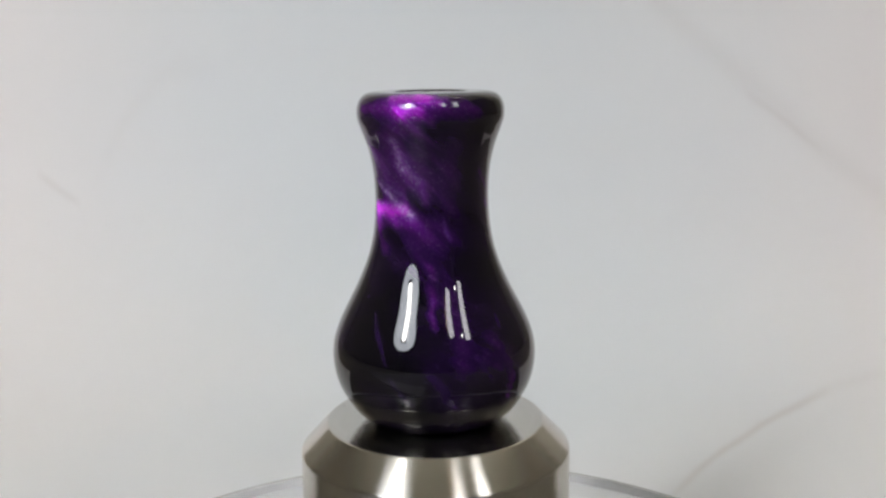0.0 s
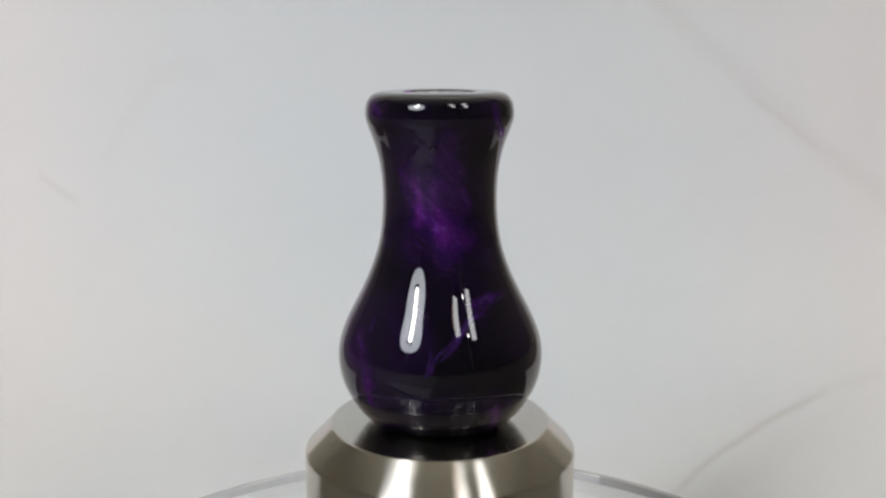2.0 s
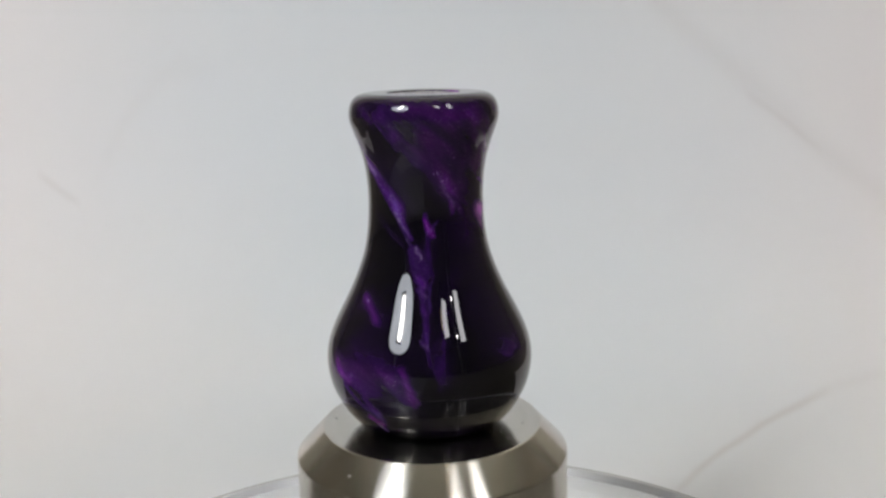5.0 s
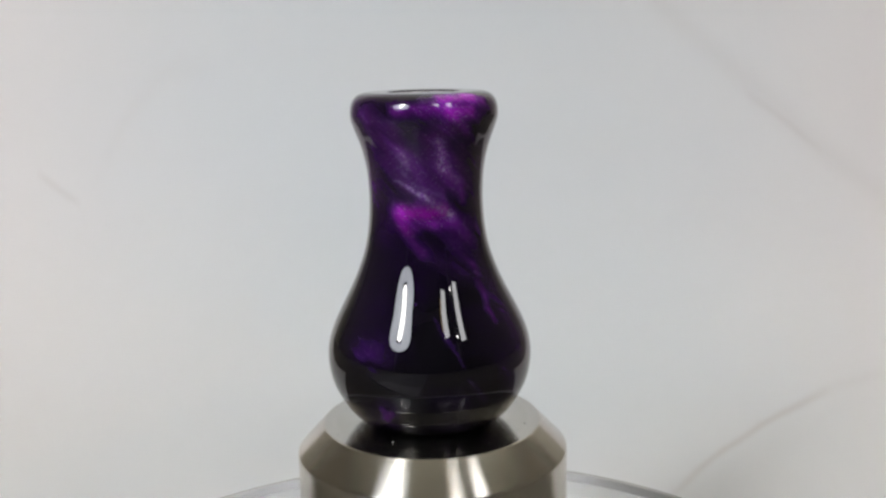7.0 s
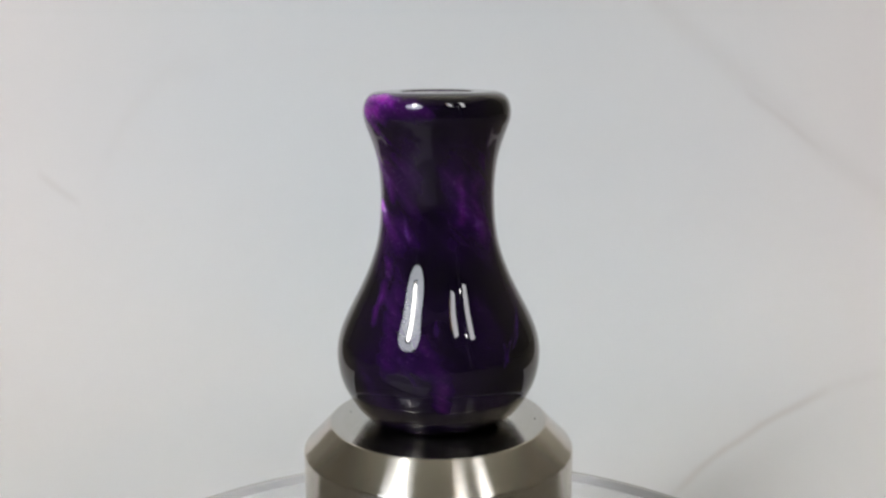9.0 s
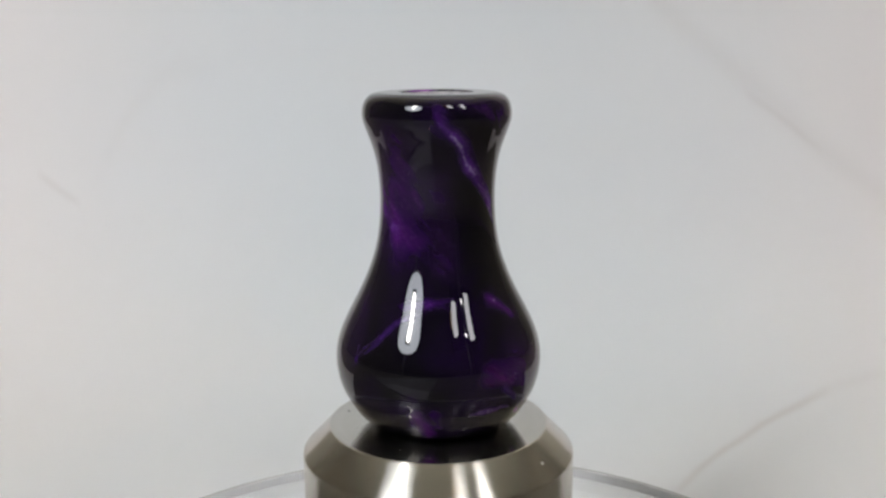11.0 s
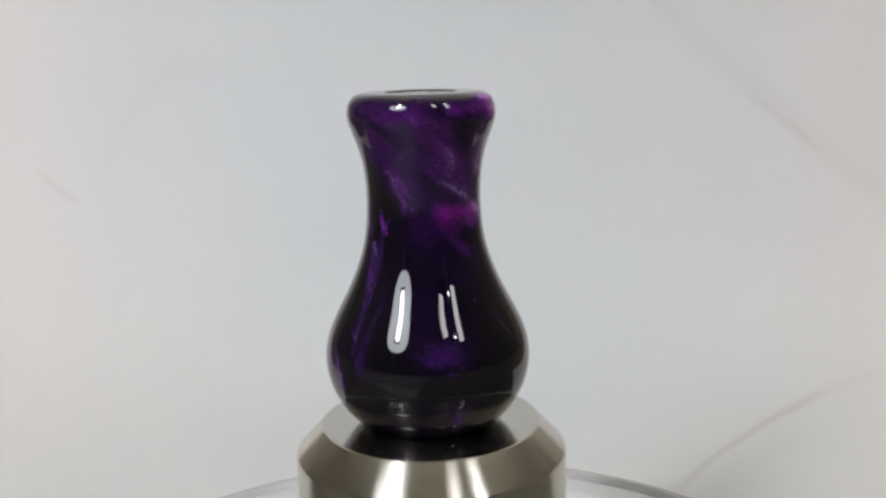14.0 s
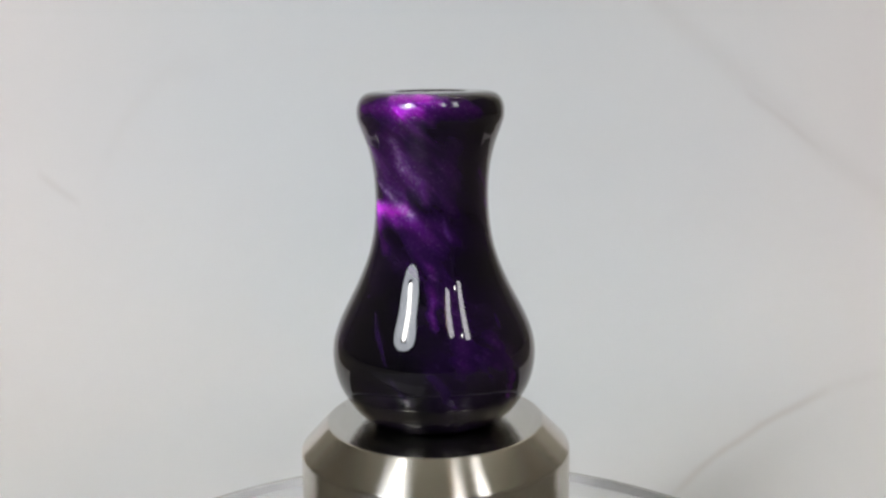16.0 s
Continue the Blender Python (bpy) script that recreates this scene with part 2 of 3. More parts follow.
def backdrop():
    """The marbled sheet: it lies on the table behind the turntable and sweeps up, leaning back a little."""
    nx, ns = 60, 90
    s0, s1, half, thick = -0.042, 0.56, 0.102, 0.0004

    def at(s):
        if s < 0:
            return SWEEP_Y + s, 0.0
        bend = min(s / SWEEP_R, SWEEP_LEAN)
        rest = s - bend * SWEEP_R
        return (SWEEP_Y + SWEEP_R * math.sin(bend) + rest * math.cos(bend), SWEEP_R - SWEEP_R * math.cos(bend) + rest * math.sin(bend))

    bm = bmesh.new()
    along = bm.verts.layers.float_vector.new("along")
    rows = []
    for j in range(ns + 1):
        s = s0 + (s1 - s0) * j / ns
        y, z = at(s)
        row = []
        for i in range(nx + 1):
            x = -half + 2 * half * i / nx
            v = bm.verts.new((x, y, z + TABLE_Z + 0.0005))
            v[along] = Vector((x, s, 0))
            row.append(v)
        rows.append(row)
    for a, b in zip(rows, rows[1:]):
        for i in range(nx):
            bm.faces.new((a[i], a[i + 1], b[i + 1], b[i]))
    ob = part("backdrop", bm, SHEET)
    solid = ob.modifiers.new("thickness", "SOLIDIFY")
    solid.thickness, solid.offset = thick, -1
    return tagged(ob, "white marble-patterned sheet with faint grey veins", "backdrop", kind="structure")


table()
backdrop()


# ---------------------------------------------------------------- the lamps
def aim(az, el, distance):
    """The place seen from the mouthpiece at that azimuth (to the right of the camera's side) and elevation."""
    a, e = radians(az), radians(el)
    return Vector((math.sin(a) * math.cos(e), -math.cos(a) * math.cos(e), math.sin(e))) * distance + Vector((0, 0, 0.012))


def dish_lamp():
    """Clamp lamp: a spun dish with a frosted front and a bright bulb at its middle, on a stand from the floor."""
    place = aim(-39, 33, 0.55)
    lamp = tagged(new("work_lamp"), "black dish lamp with a glowing frosted front and bright tube", "lamp")
    lamp.matrix_basis = look(place, (0, 0, 0.012))
    rx, ry = 0.134, 0.128
    dish = lathe(round_corners([(0.02, 0.09), (0.05, 0.085), (0.10, 0.04), (0.118, 0.0), (0.114, 0.002), (0.02, 0.075)], 0.01), 64)
    front = lathe([(0.0, 0.012), (0.07, 0.010), (0.112, 0.008)], 64)
    trim = box(-0.030, 0.027, -0.046, 0.142, 0.002, 0.007, 0.002)
    bulb = box(-0.021, 0.021, -0.036, 0.136, -0.016, 0.003, 0.009)
    for bm in (dish, front):
        bm.transform(Matrix.Diagonal((rx / 0.118, ry / 0.118, 1, 1)))
    part("dish", dish, BLACK_PLASTIC, lamp)
    part("diffuser", front, DISH_WHITE, lamp, "glowing frosted diffuser")
    part("trim_plate", trim, BLACK_PLASTIC, lamp)
    part("tube", bulb, BULB_WHITE, lamp, "bright white tube")
    stand(place + place.normalized() * 0.09)


def stand(top):
    """A slim floor stand with three legs that holds a lamp."""
    post = tagged(new("lamp_stand"), "slim black metal lamp stand on three legs", "stand", "lamp stands")
    post.location = (top.x, top.y, FLOOR_Z)
    h = top.z - FLOOR_Z
    part("pole", rod((0, 0, 0.12), (0, 0, h), 0.009), BLACK_PLASTIC, post)
    part("collar", rod((0, 0, 0.24), (0, 0, 0.29), 0.016), BLACK_PLASTIC, post)
    for k in range(3):
        a = 2 * math.pi * k / 3 + 0.5
        part("leg", rod((0, 0, 0.27), (0.27 * math.cos(a), 0.27 * math.sin(a), 0.008), 0.007), BLACK_PLASTIC, post)


def strip_lamp():
    """Two glowing strips side by side in a dark housing, with one small bright diode."""
    place = aim(35, 40, 0.55)
    lamp = tagged(new("strip_lamp"), "black lamp with two upright glowing strips", "lamp")
    lamp.matrix_basis = look(place, (0, 0, 0.012))
    part("housing", box(-0.145, 0.145, -0.125, 0.125, 0.006, 0.05, 0.006), BLACK_PLASTIC, lamp)
    part("light_strip", box(-0.116, -0.062, -0.062, 0.105, 0.001, 0.008, 0.003), PANEL_WHITE, lamp, "glowing warm strip")
    part("light_strip", box(0.052, 0.108, -0.110, 0.105, 0.001, 0.008, 0.003), PANEL_WHITE, lamp, "glowing warm strip")
    # amber strip is an added part, for the amber stripes on the chamfer
    part("light_strip", box(-0.131, -0.119, -0.030, 0.105, 0.001, 0.008, 0.003), AMBER, lamp, "dim amber strip, added to tint the steel's stripes")
    part("diode", lathe(smooth_curve([(0, -0.004), (0.005, -0.003), (0.008, 0.006)], 5), 24), BULB_WHITE, lamp, "small bright diode").location = (0.014, -0.080, 0)
    stand(place + place.normalized() * 0.05)


def fill_globe():
    """Added fill light: an unseen white globe on a cord that lights the room from behind the sheet."""
    lamp = tagged(new("fill_lamp"), "unseen white globe on a cord, added as fill light", "lamp")
    lamp.location = (0.1, 0.86, CEIL_Z)
    part("cord", rod((0, 0, -0.62), (0, 0, -0.01), 0.003), BLACK_PLASTIC, lamp)
    part("canopy", lathe(round_corners([(0, -0.03), (0.05, -0.03), (0.055, -0.0002), (0, -0.0002)], 0.01), 32), BLACK_PLASTIC, lamp)
    globe = lathe([(0.12 * math.sin(math.pi * k / 24), -0.73 - 0.12 * math.cos(math.pi * k / 24)) for k in range(25)], 40)
    part("globe", globe, GLOBE_WHITE, lamp, "glowing globe of the added fill light")


def paper():
    """Unseen grey paper on a card before the turntable, added for the pale reflections on the neck."""
    card = part("card", box(-0.150, -0.010, -0.360, -0.046, TABLE_Z + 0.0002, TABLE_Z + 0.0012), CARD, smooth=False)
    tagged(card, "unseen grey card, added for the paler reflection on the neck", "card")
    sheet = part("paper", box(-0.080, -0.012, -0.078, -0.048, TABLE_Z + 0.0014, TABLE_Z + 0.0017), PAPER, smooth=False)
    tagged(sheet, "unseen grey paper on the card, added for the neck's pale reflection", "paper")


dish_lamp()
strip_lamp()
fill_globe()
paper()


# ---------------------------------------------------------------- the turntable
PLATTER_R, PLATTER_TOP, PLATTER_THICK = 39.19 * MM, -20.54 * MM, 1.3 * MM


def turntable():
    base = tagged(new("turntable"), "small turntable with a clear acrylic platter", "turntable")
    base.location = (0, 0, TABLE_Z)
    drum = round_corners([(0, 0.0002), (9 * MM, 0.0002), (9 * MM, 5.4 * MM), (0, 5.4 * MM)], 0.6 * MM)
    part("base", lathe(drum, 64), BLACK_PLASTIC, base)
    part("spindle", rod((0, 0, 5 * MM), (0, 0, PLATTER_TOP - PLATTER_THICK - TABLE_Z - 0.0003), 3 * MM), STEEL, base)
    zt = PLATTER_TOP
    inner, low, sole = PLATTER_R - 0.6 * MM, zt - 1.0 * MM, zt - PLATTER_THICK
    disc = [(0, low), (inner + 0.3 * MM, low), (inner + 0.3 * MM, sole + 0.05 * MM), (0, sole + 0.05 * MM)]
    bm = lathe(round_corners(disc, 0.05 * MM, 3), 180)
    platter = part("platter", bm, ACRYLIC, base, "clear acrylic disc")
    platter.visible_shadow = False
    ring = [(inner, sole + 0.2 * MM), (inner, zt), (PLATTER_R, zt), (PLATTER_R, sole), (inner, sole), (inner, sole + 0.2 * MM)]
    part("rim", lathe(round_corners(ring, 0.18 * MM, 4), 180), MILKY, platter, "milky polished rim")
    return platter


# ---------------------------------------------------------------- the steel stand
def steel_stand():
    holder = tagged(new("steel_stand"), "turned stainless steel stand with a wide chamfer", "stand")
    line = [(0, 0), (8.80 * MM, 0), (11.0 * MM, -2.30 * MM), (11.0 * MM, -21.50 * MM), (0, -21.50 * MM)]
    block = part("body", lathe(round_corners(line, 0.12 * MM, 4), 200), STEEL, holder)
    block.data.materials.append(STEEL_FACE)  # the top is faced smoother than the sides
    for face in block.data.polygons:
        face.material_index = 1 if face.normal.z > 0.95 else 0
    bm = bmesh.new()
    for k, (a, r, size) in enumerate(((40, 7.9, 0.10), (75, 7.0, 0.08), (160, 8.2, 0.07), (215, 7.4, 0.09), (300, 7.7, 0.08), (330, 5.9, 0.07))):
        m = Matrix.Translation((r * MM * math.cos(radians(a)), r * MM * math.sin(radians(a)), size * MM * 0.2))
        bmesh.ops.create_icosphere(bm, subdivisions=1, radius=size * MM, matrix=m @ Matrix.Diagonal((1, 0.7, 0.4, 1)))
    tagged(part("grit", bm, GRIT, holder), "tiny dark specks of grit", kind="stuff")
    bm = bmesh.new()
    for a, r, z, size in ((97, 10.0, -1.25, 0.13), (196, 6.2, 0, 0.06), (20, 6.9, 0, 0.04), (262, 7.3, 0, 0.035), (310, 9.7, -0.95, 0.04), (150, 7.8, 0, 0.03)):
        m = Matrix.Translation((r * MM * math.cos(radians(a)), r * MM * math.sin(radians(a)), (z + size * 0.15) * MM))
        bmesh.ops.create_icosphere(bm, subdivisions=1, radius=size * MM, matrix=m @ Matrix.Diagonal((0.6, 1, 0.6, 1)))
    tagged(part("dust", bm, DUST, holder), "tiny pale specks of dust", kind="stuff")
    return holder


# ---------------------------------------------------------------- the mouthpiece
STREAKS = []


def streak(u0, z0, u1, z1, w0, w1, gain, tone):
    """One veil of pearl in the resin, from degrees round and millimetres up to the same at its other end; widths in millimetres.
    Tones: p purple, b blue violet, a bright purple, h hot magenta, l pale lilac, w a wide wash."""
    STREAKS.append((u0, z0, u1, z1, w0, w1, gain, tone))


def cast_swirls():
    streak(-31, 26.1, -3, 26.2, 0.65, 0.65, 0.8, 'a')
    streak(-26, 25.1, -7, 25.1, 0.83, 0.74, 0.65, 'a')
    streak(3, 25.3, 37, 25.2, 0.92, 0.92, 0.13, 'w')
    streak(-1, 26.2, 12, 26.0, 0.32, 0.32, 0.25, 'a')
    streak(-27, 24.1, -12, 23.9, 0.83, 0.83, 0.2, 'w')
    streak(-66, 25.4, -36, 25.1, 0.69, 0.69, 0.28, 'w')
    streak(16, 25.5, 40, 25.4, 0.65, 0.65, 0.04, 'p')
    streak(-35, 23.0, -24, 20.0, 1.57, 1.57, 0.2, 'w')
    streak(-11, 22.6, -7, 19.6, 1.38, 1.38, 0.15, 'w')
    streak(-33, 22.8, -26, 20.9, 0.41, 0.41, 0.32, 'l')
    streak(-24, 21.0, -13, 20.0, 0.37, 0.32, 0.14, 'l')
    streak(-64, 19.6, -45, 18.7, 0.28, 0.23, 0.36, 'l')
    streak(-74, 17.6, -63, 16.3, 0.69, 0.69, 0.45, 'h')
    streak(-54, 17.9, -38, 16.9, 0.55, 0.51, 0.36, 'a')
    streak(-59, 15.5, -50, 14.7, 0.65, 0.65, 0.22, 'w')
    streak(-42, 18.7, -8, 15.8, 1.57, 1.38, 0.15, 'w')
    streak(-26, 16.6, -8, 14.1, 1.29, 1.20, 0.08, 'w')
    streak(-43, 14.4, -12, 13.3, 0.92, 0.92, 0.06, 'w')
    streak(9, 20.9, 14, 15.8, 1.20, 1.20, 0.05, 'w')
    streak(11, 17.0, 20, 15.4, 0.23, 0.18, 0.2, 'b')
    streak(-5, 13.1, 2, 12.7, 0.18, 0.14, 0.2, 'l')
    streak(-4, 13.7, 0, 10.8, 0.51, 0.55, 0.16, 'w')
    streak(-0, 11.0, 1, 9.3, 0.41, 0.28, 0.26, 'a')
    streak(-41, 9.9, -30, 7.7, 0.23, 0.23, 0.11, 'b')
    streak(-30, 7.7, -27, 6.6, 0.18, 0.14, 0.09, 'b')
    streak(-25, 5.7, -12, 3.6, 0.32, 0.28, 0.1, 'b')
    streak(-3, 5.9, 9, 3.6, 0.83, 0.74, 0.06, 'p')
    streak(-5, 7.2, 25, 6.9, 1.84, 1.84, 0.03, 'p')
    streak(23, 7.4, 28, 6.3, 0.28, 0.28, 0.12, 'b')
    streak(5, 10.2, 35, 9.9, 1.38, 1.38, 0.02, 'p')
    streak(-0, 25.9, 26, 25.6, 0.83, 0.83, 0.12, 'w')
    streak(70, 19.2, 75, 17.6, 0.46, 0.41, 0.1, 'p')
    streak(84, 16.9, 91, 16.3, 0.32, 0.28, 0.1, 'b')
    streak(-17, 19.4, -13, 15.5, 0.55, 0.55, 0.05, 'w')
    streak(-2, 16.5, 22, 10.2, 1.11, 1.11, 0.05, 'w')
    streak(28, 7.2, 32, 5.1, 0.55, 0.46, 0.08, 'p')
    streak(-1, 5.7, 19, 2.9, 0.65, 0.55, 0.05, 'b')
    streak(75, 11.0, 81, 8.4, 0.92, 0.92, 0.05, 'w')
    streak(19, 22.6, 14, 15.7, 1.66, 1.66, 0.08, 'w')
    streak(67, 22.6, 69, 15.3, 1.66, 1.66, 0.06, 'w')
    streak(83, 7.8, 85, 6.6, 0.32, 0.28, 0.1, 'b')
    streak(43, 9.9, 44, 8.8, 0.18, 0.18, 0.1, 'p')
    streak(33, 8.7, 52, 5.5, 2.31, 2.31, 0.035, 'p')
    streak(58, 20.9, 58, 15.4, 0.92, 0.92, 0.04, 'w')
    streak(12, 10.1, 21, 7.1, 1.15, 1.15, 0.04, 'w')
    streak(66, 20.2, 69, 17.0, 0.41, 0.41, 0.2, 'w')
    streak(57, 20.5, 86, 17.7, 1.11, 1.11, 0.08, 'w')
    streak(84, 16.8, 85, 16.3, 0.23, 0.18, 0.3, 'p')
    streak(112, 10.9, 128, 11.2, 0.41, 0.37, 0.2, 'p')
    streak(128, 11.2, 144, 11.6, 0.23, 0.14, 0.14, 'p')
    streak(119, 11.3, 126, 11.4, 0.18, 0.14, 0.12, 'l')
    streak(82, 6.2, 88, 7.8, 0.23, 0.23, 0.1, 'b')
    streak(88, 7.8, 96, 8.7, 0.23, 0.23, 0.12, 'b')
    streak(96, 8.7, 105, 9.3, 0.32, 0.32, 0.1, 'p')
    streak(36, 8.5, 45, 6.3, 0.83, 0.83, 0.1, 'w')
    streak(47, 5.0, 47, 3.6, 0.83, 0.74, 0.2, 'w')
    streak(35, 6.4, 38, 6.0, 0.46, 0.46, 0.1, 'a')
    streak(55, 10.2, 65, 7.2, 1.38, 1.38, 0.035, 'p')
    streak(106, 2.7, 121, 4.4, 0.65, 0.65, 0.06, 'p')
    streak(131, 24.1, 137, 23.7, 0.46, 0.46, 0.06, 'b')
    streak(93, 23.2, 101, 15.5, 1.38, 1.38, 0.06, 'w')
    streak(83, 19.6, 92, 15.9, 0.74, 0.74, 0.15, 'w')
    streak(113, 19.2, 119, 18.3, 0.41, 0.41, 0.16, 'w')
    streak(89, 16.7, 116, 15.6, 1.01, 0.92, 0.11, 'w')
    streak(174, 25.6, 185, 24.7, 0.65, 0.65, 0.08, 'w')
    streak(139, 24.5, 171, 21.0, 0.55, 0.46, 0.08, 'b')
    streak(169, 21.3, 180, 20.4, 0.18, 0.18, 0.12, 'l')
    streak(101, 9.0, 90, 7.4, 0.23, 0.18, 0.18, 'b')
    streak(101, 9.0, 113, 10.1, 0.28, 0.28, 0.18, 'b')
    streak(113, 10.1, 129, 11.1, 0.37, 0.37, 0.09, 'p')
    streak(129, 11.1, 144, 11.1, 0.37, 0.37, 0.07, 'p')
    streak(176, 11.3, 189, 10.1, 0.51, 0.46, 0.1, 'p')
    streak(123, 3.0, 128, 1.2, 0.92, 0.74, 0.22, 'w')
    streak(100, 23.2, 104, 16.0, 1.66, 1.66, 0.08, 'w')
    streak(95, 13.8, 102, 10.3, 1.84, 1.84, 0.03, 'p')
    streak(134, 25.1, 147, 23.5, 0.55, 0.55, 0.26, 'p')
    streak(147, 23.5, 166, 21.2, 0.51, 0.51, 0.38, 'p')
    streak(166, 21.2, 194, 18.3, 0.60, 0.60, 0.44, 'p')
    streak(-166, 18.3, -149, 16.1, 0.41, 0.18, 0.5, 'p')
    streak(145, 23.7, 159, 22.0, 0.12, 0.12, 0.34, 'l')
    streak(159, 22.0, 172, 20.7, 0.12, 0.12, 0.34, 'l')
    streak(-166, 18.0, -150, 16.3, 0.18, 0.12, 0.32, 'l')
    streak(-144, 15.5, -139, 14.5, 0.18, 0.23, 0.34, 'l')
    streak(-149, 15.1, -143, 13.0, 0.51, 0.55, 0.26, 'p')
    streak(-143, 13.0, -136, 9.7, 0.37, 0.28, 0.13, 'p')
    streak(-138, 10.1, -133, 7.2, 0.23, 0.14, 0.15, 'p')
    streak(-173, 25.4, -168, 24.1, 0.23, 0.28, 0.2, 'p')
    streak(-168, 24.1, -158, 22.7, 0.28, 0.32, 0.16, 'p')
    streak(-164, 25.7, -139, 24.0, 1.01, 1.01, 0.08, 'p')
    streak(137, 20.2, 140, 13.9, 1.29, 1.29, 0.07, 'w')
    streak(177, 11.4, 192, 10.0, 0.37, 0.46, 0.1, 'p')
    streak(164, 6.5, 189, 4.7, 0.65, 0.69, 0.2, 'p')
    streak(172, 4.8, 193, 3.0, 0.41, 0.46, 0.26, 'b')
    streak(-171, 4.3, -165, 2.7, 0.41, 0.37, 0.26, 'p')
    streak(-179, 7.6, -161, 7.1, 0.74, 0.74, 0.08, 'p')
    streak(-156, 5.7, -148, 4.5, 0.69, 0.69, 0.2, 'p')
    streak(-162, 6.7, -152, 6.1, 0.55, 0.55, 0.1, 'p')
    streak(131, 3.4, 134, 2.2, 0.46, 0.46, 0.14, 'p')
    streak(-123, 17.4, -132, 16.6, 0.18, 0.18, 0.16, 'b')
    streak(-168, 25.1, -159, 23.5, 0.37, 0.41, 0.2, 'p')
    streak(-159, 23.5, -142, 21.5, 0.46, 0.55, 0.2, 'p')
    streak(-98, 25.4, -90, 23.5, 0.55, 0.55, 0.1, 'p')
    streak(-171, 19.8, -154, 16.1, 0.28, 0.23, 0.14, 'b')
    streak(-154, 16.1, -150, 15.6, 0.14, 0.14, 0.2, 'l')
    streak(165, 17.8, 207, 15.2, 0.28, 0.28, 0.07, 'p')
    streak(-135, 18.0, -131, 16.7, 0.18, 0.18, 0.3, 'p')
    streak(-132, 16.5, -132, 12.8, 0.18, 0.18, 0.08, 'p')
    streak(-133, 12.9, -133, 10.9, 0.14, 0.14, 0.2, 'b')
    streak(-136, 9.5, -135, 8.5, 0.14, 0.14, 0.2, 'b')
    streak(-131, 8.7, -130, 5.5, 0.37, 0.28, 0.05, 'p')
    streak(176, 11.2, 187, 10.3, 0.69, 0.69, 0.15, 'w')
    streak(162, 6.7, 170, 5.8, 0.51, 0.51, 0.25, 'h')
    streak(173, 6.6, 204, 6.2, 1.01, 0.83, 0.12, 'w')
    streak(-118, 24.9, -88, 16.6, 1.57, 1.57, 0.1, 'w')
    streak(-149, 6.8, -143, 4.2, 0.41, 0.46, 0.2, 'a')
    streak(-173, 2.7, -166, 2.2, 0.37, 0.32, 0.5, 'h')
    streak(-170, 2.3, -164, 1.6, 0.14, 0.12, 0.7, 'l')
    streak(151, 26.0, 188, 25.3, 0.65, 0.65, 0.06, 'w')
    streak(-123, 20.8, -122, 20.7, 0.07, 0.07, 0.5, 'l')
    streak(-114, 20.3, -114, 20.2, 0.07, 0.07, 0.5, 'l')
    streak(-118, 16.1, -117, 16.1, 0.07, 0.07, 0.4, 'l')
    streak(178, 11.2, 180, 11.2, 0.08, 0.08, 0.5, 'l')
    streak(-148, 25.6, -108, 25.3, 0.92, 0.92, 0.14, 'w')
    streak(-91, 25.3, -66, 19.3, 1.66, 1.66, 0.14, 'w')
    streak(-102, 25.1, -93, 24.3, 0.51, 0.46, 0.2, 'w')
    streak(-71, 24.0, -51, 20.4, 1.11, 1.11, 0.16, 'w')
    streak(-46, 25.5, -32, 24.5, 0.65, 0.65, 0.14, 'w')
    streak(-132, 23.2, -110, 19.6, 1.29, 1.01, 0.2, 'w')
    streak(-96, 23.6, -97, 19.8, 0.65, 0.65, 0.08, 'w')
    streak(-122, 20.6, -107, 18.0, 0.18, 0.18, 0.14, 'l')
    streak(-116, 20.2, -102, 17.8, 0.41, 0.32, 0.18, 'p')
    streak(-27, 19.3, -20, 17.1, 0.37, 0.37, 0.15, 'w')
    streak(-134, 17.5, -126, 16.3, 0.28, 0.32, 0.3, 'w')
    streak(-129, 16.3, -139, 12.4, 0.37, 0.46, 0.12, 'p')
    streak(-139, 12.4, -138, 8.8, 0.41, 0.37, 0.11, 'p')
    streak(-122, 11.0, -126, 8.7, 0.28, 0.28, 0.08, 'p')
    streak(-126, 8.7, -127, 7.0, 0.28, 0.28, 0.07, 'p')
    streak(-145, 12.3, -135, 11.7, 0.18, 0.18, 0.16, 'l')
    streak(-140, 8.9, -134, 8.4, 0.18, 0.18, 0.18, 'l')
    streak(-149, 6.4, -140, 4.4, 0.32, 0.32, 0.18, 'w')
    streak(-130, 6.8, -128, 6.2, 0.55, 0.55, 0.1, 'p')
    streak(-89, 7.4, -67, 7.1, 0.83, 0.83, 0.07, 'p')
    streak(-76, 2.1, -66, 3.0, 0.60, 0.60, 0.15, 'w')
    streak(-83, 21.1, -76, 16.8, 0.92, 0.92, 0.04, 'p')
    streak(-118, 20.2, -118, 20.1, 0.07, 0.07, 0.5, 'l')
    streak(-127, 20.7, -126, 20.7, 0.07, 0.07, 0.4, 'l')
    streak(-121, 16.2, -120, 16.1, 0.07, 0.07, 0.5, 'l')
    streak(-108, 22.0, -107, 21.9, 0.06, 0.06, 0.4, 'l')
    streak(-52, 11.0, -51, 11.0, 0.06, 0.06, 0.4, 'l')
    streak(-28, 14.8, -27, 14.7, 0.06, 0.06, 0.4, 'l')
    streak(-22, 26.1, 8, 25.8, 0.46, 0.46, 0.4, 'a')
    streak(-15, 25.1, 2, 24.8, 0.74, 0.69, 0.2, 'a')
    streak(-34, 25.6, -24, 25.1, 0.65, 0.65, 0.14, 'w')
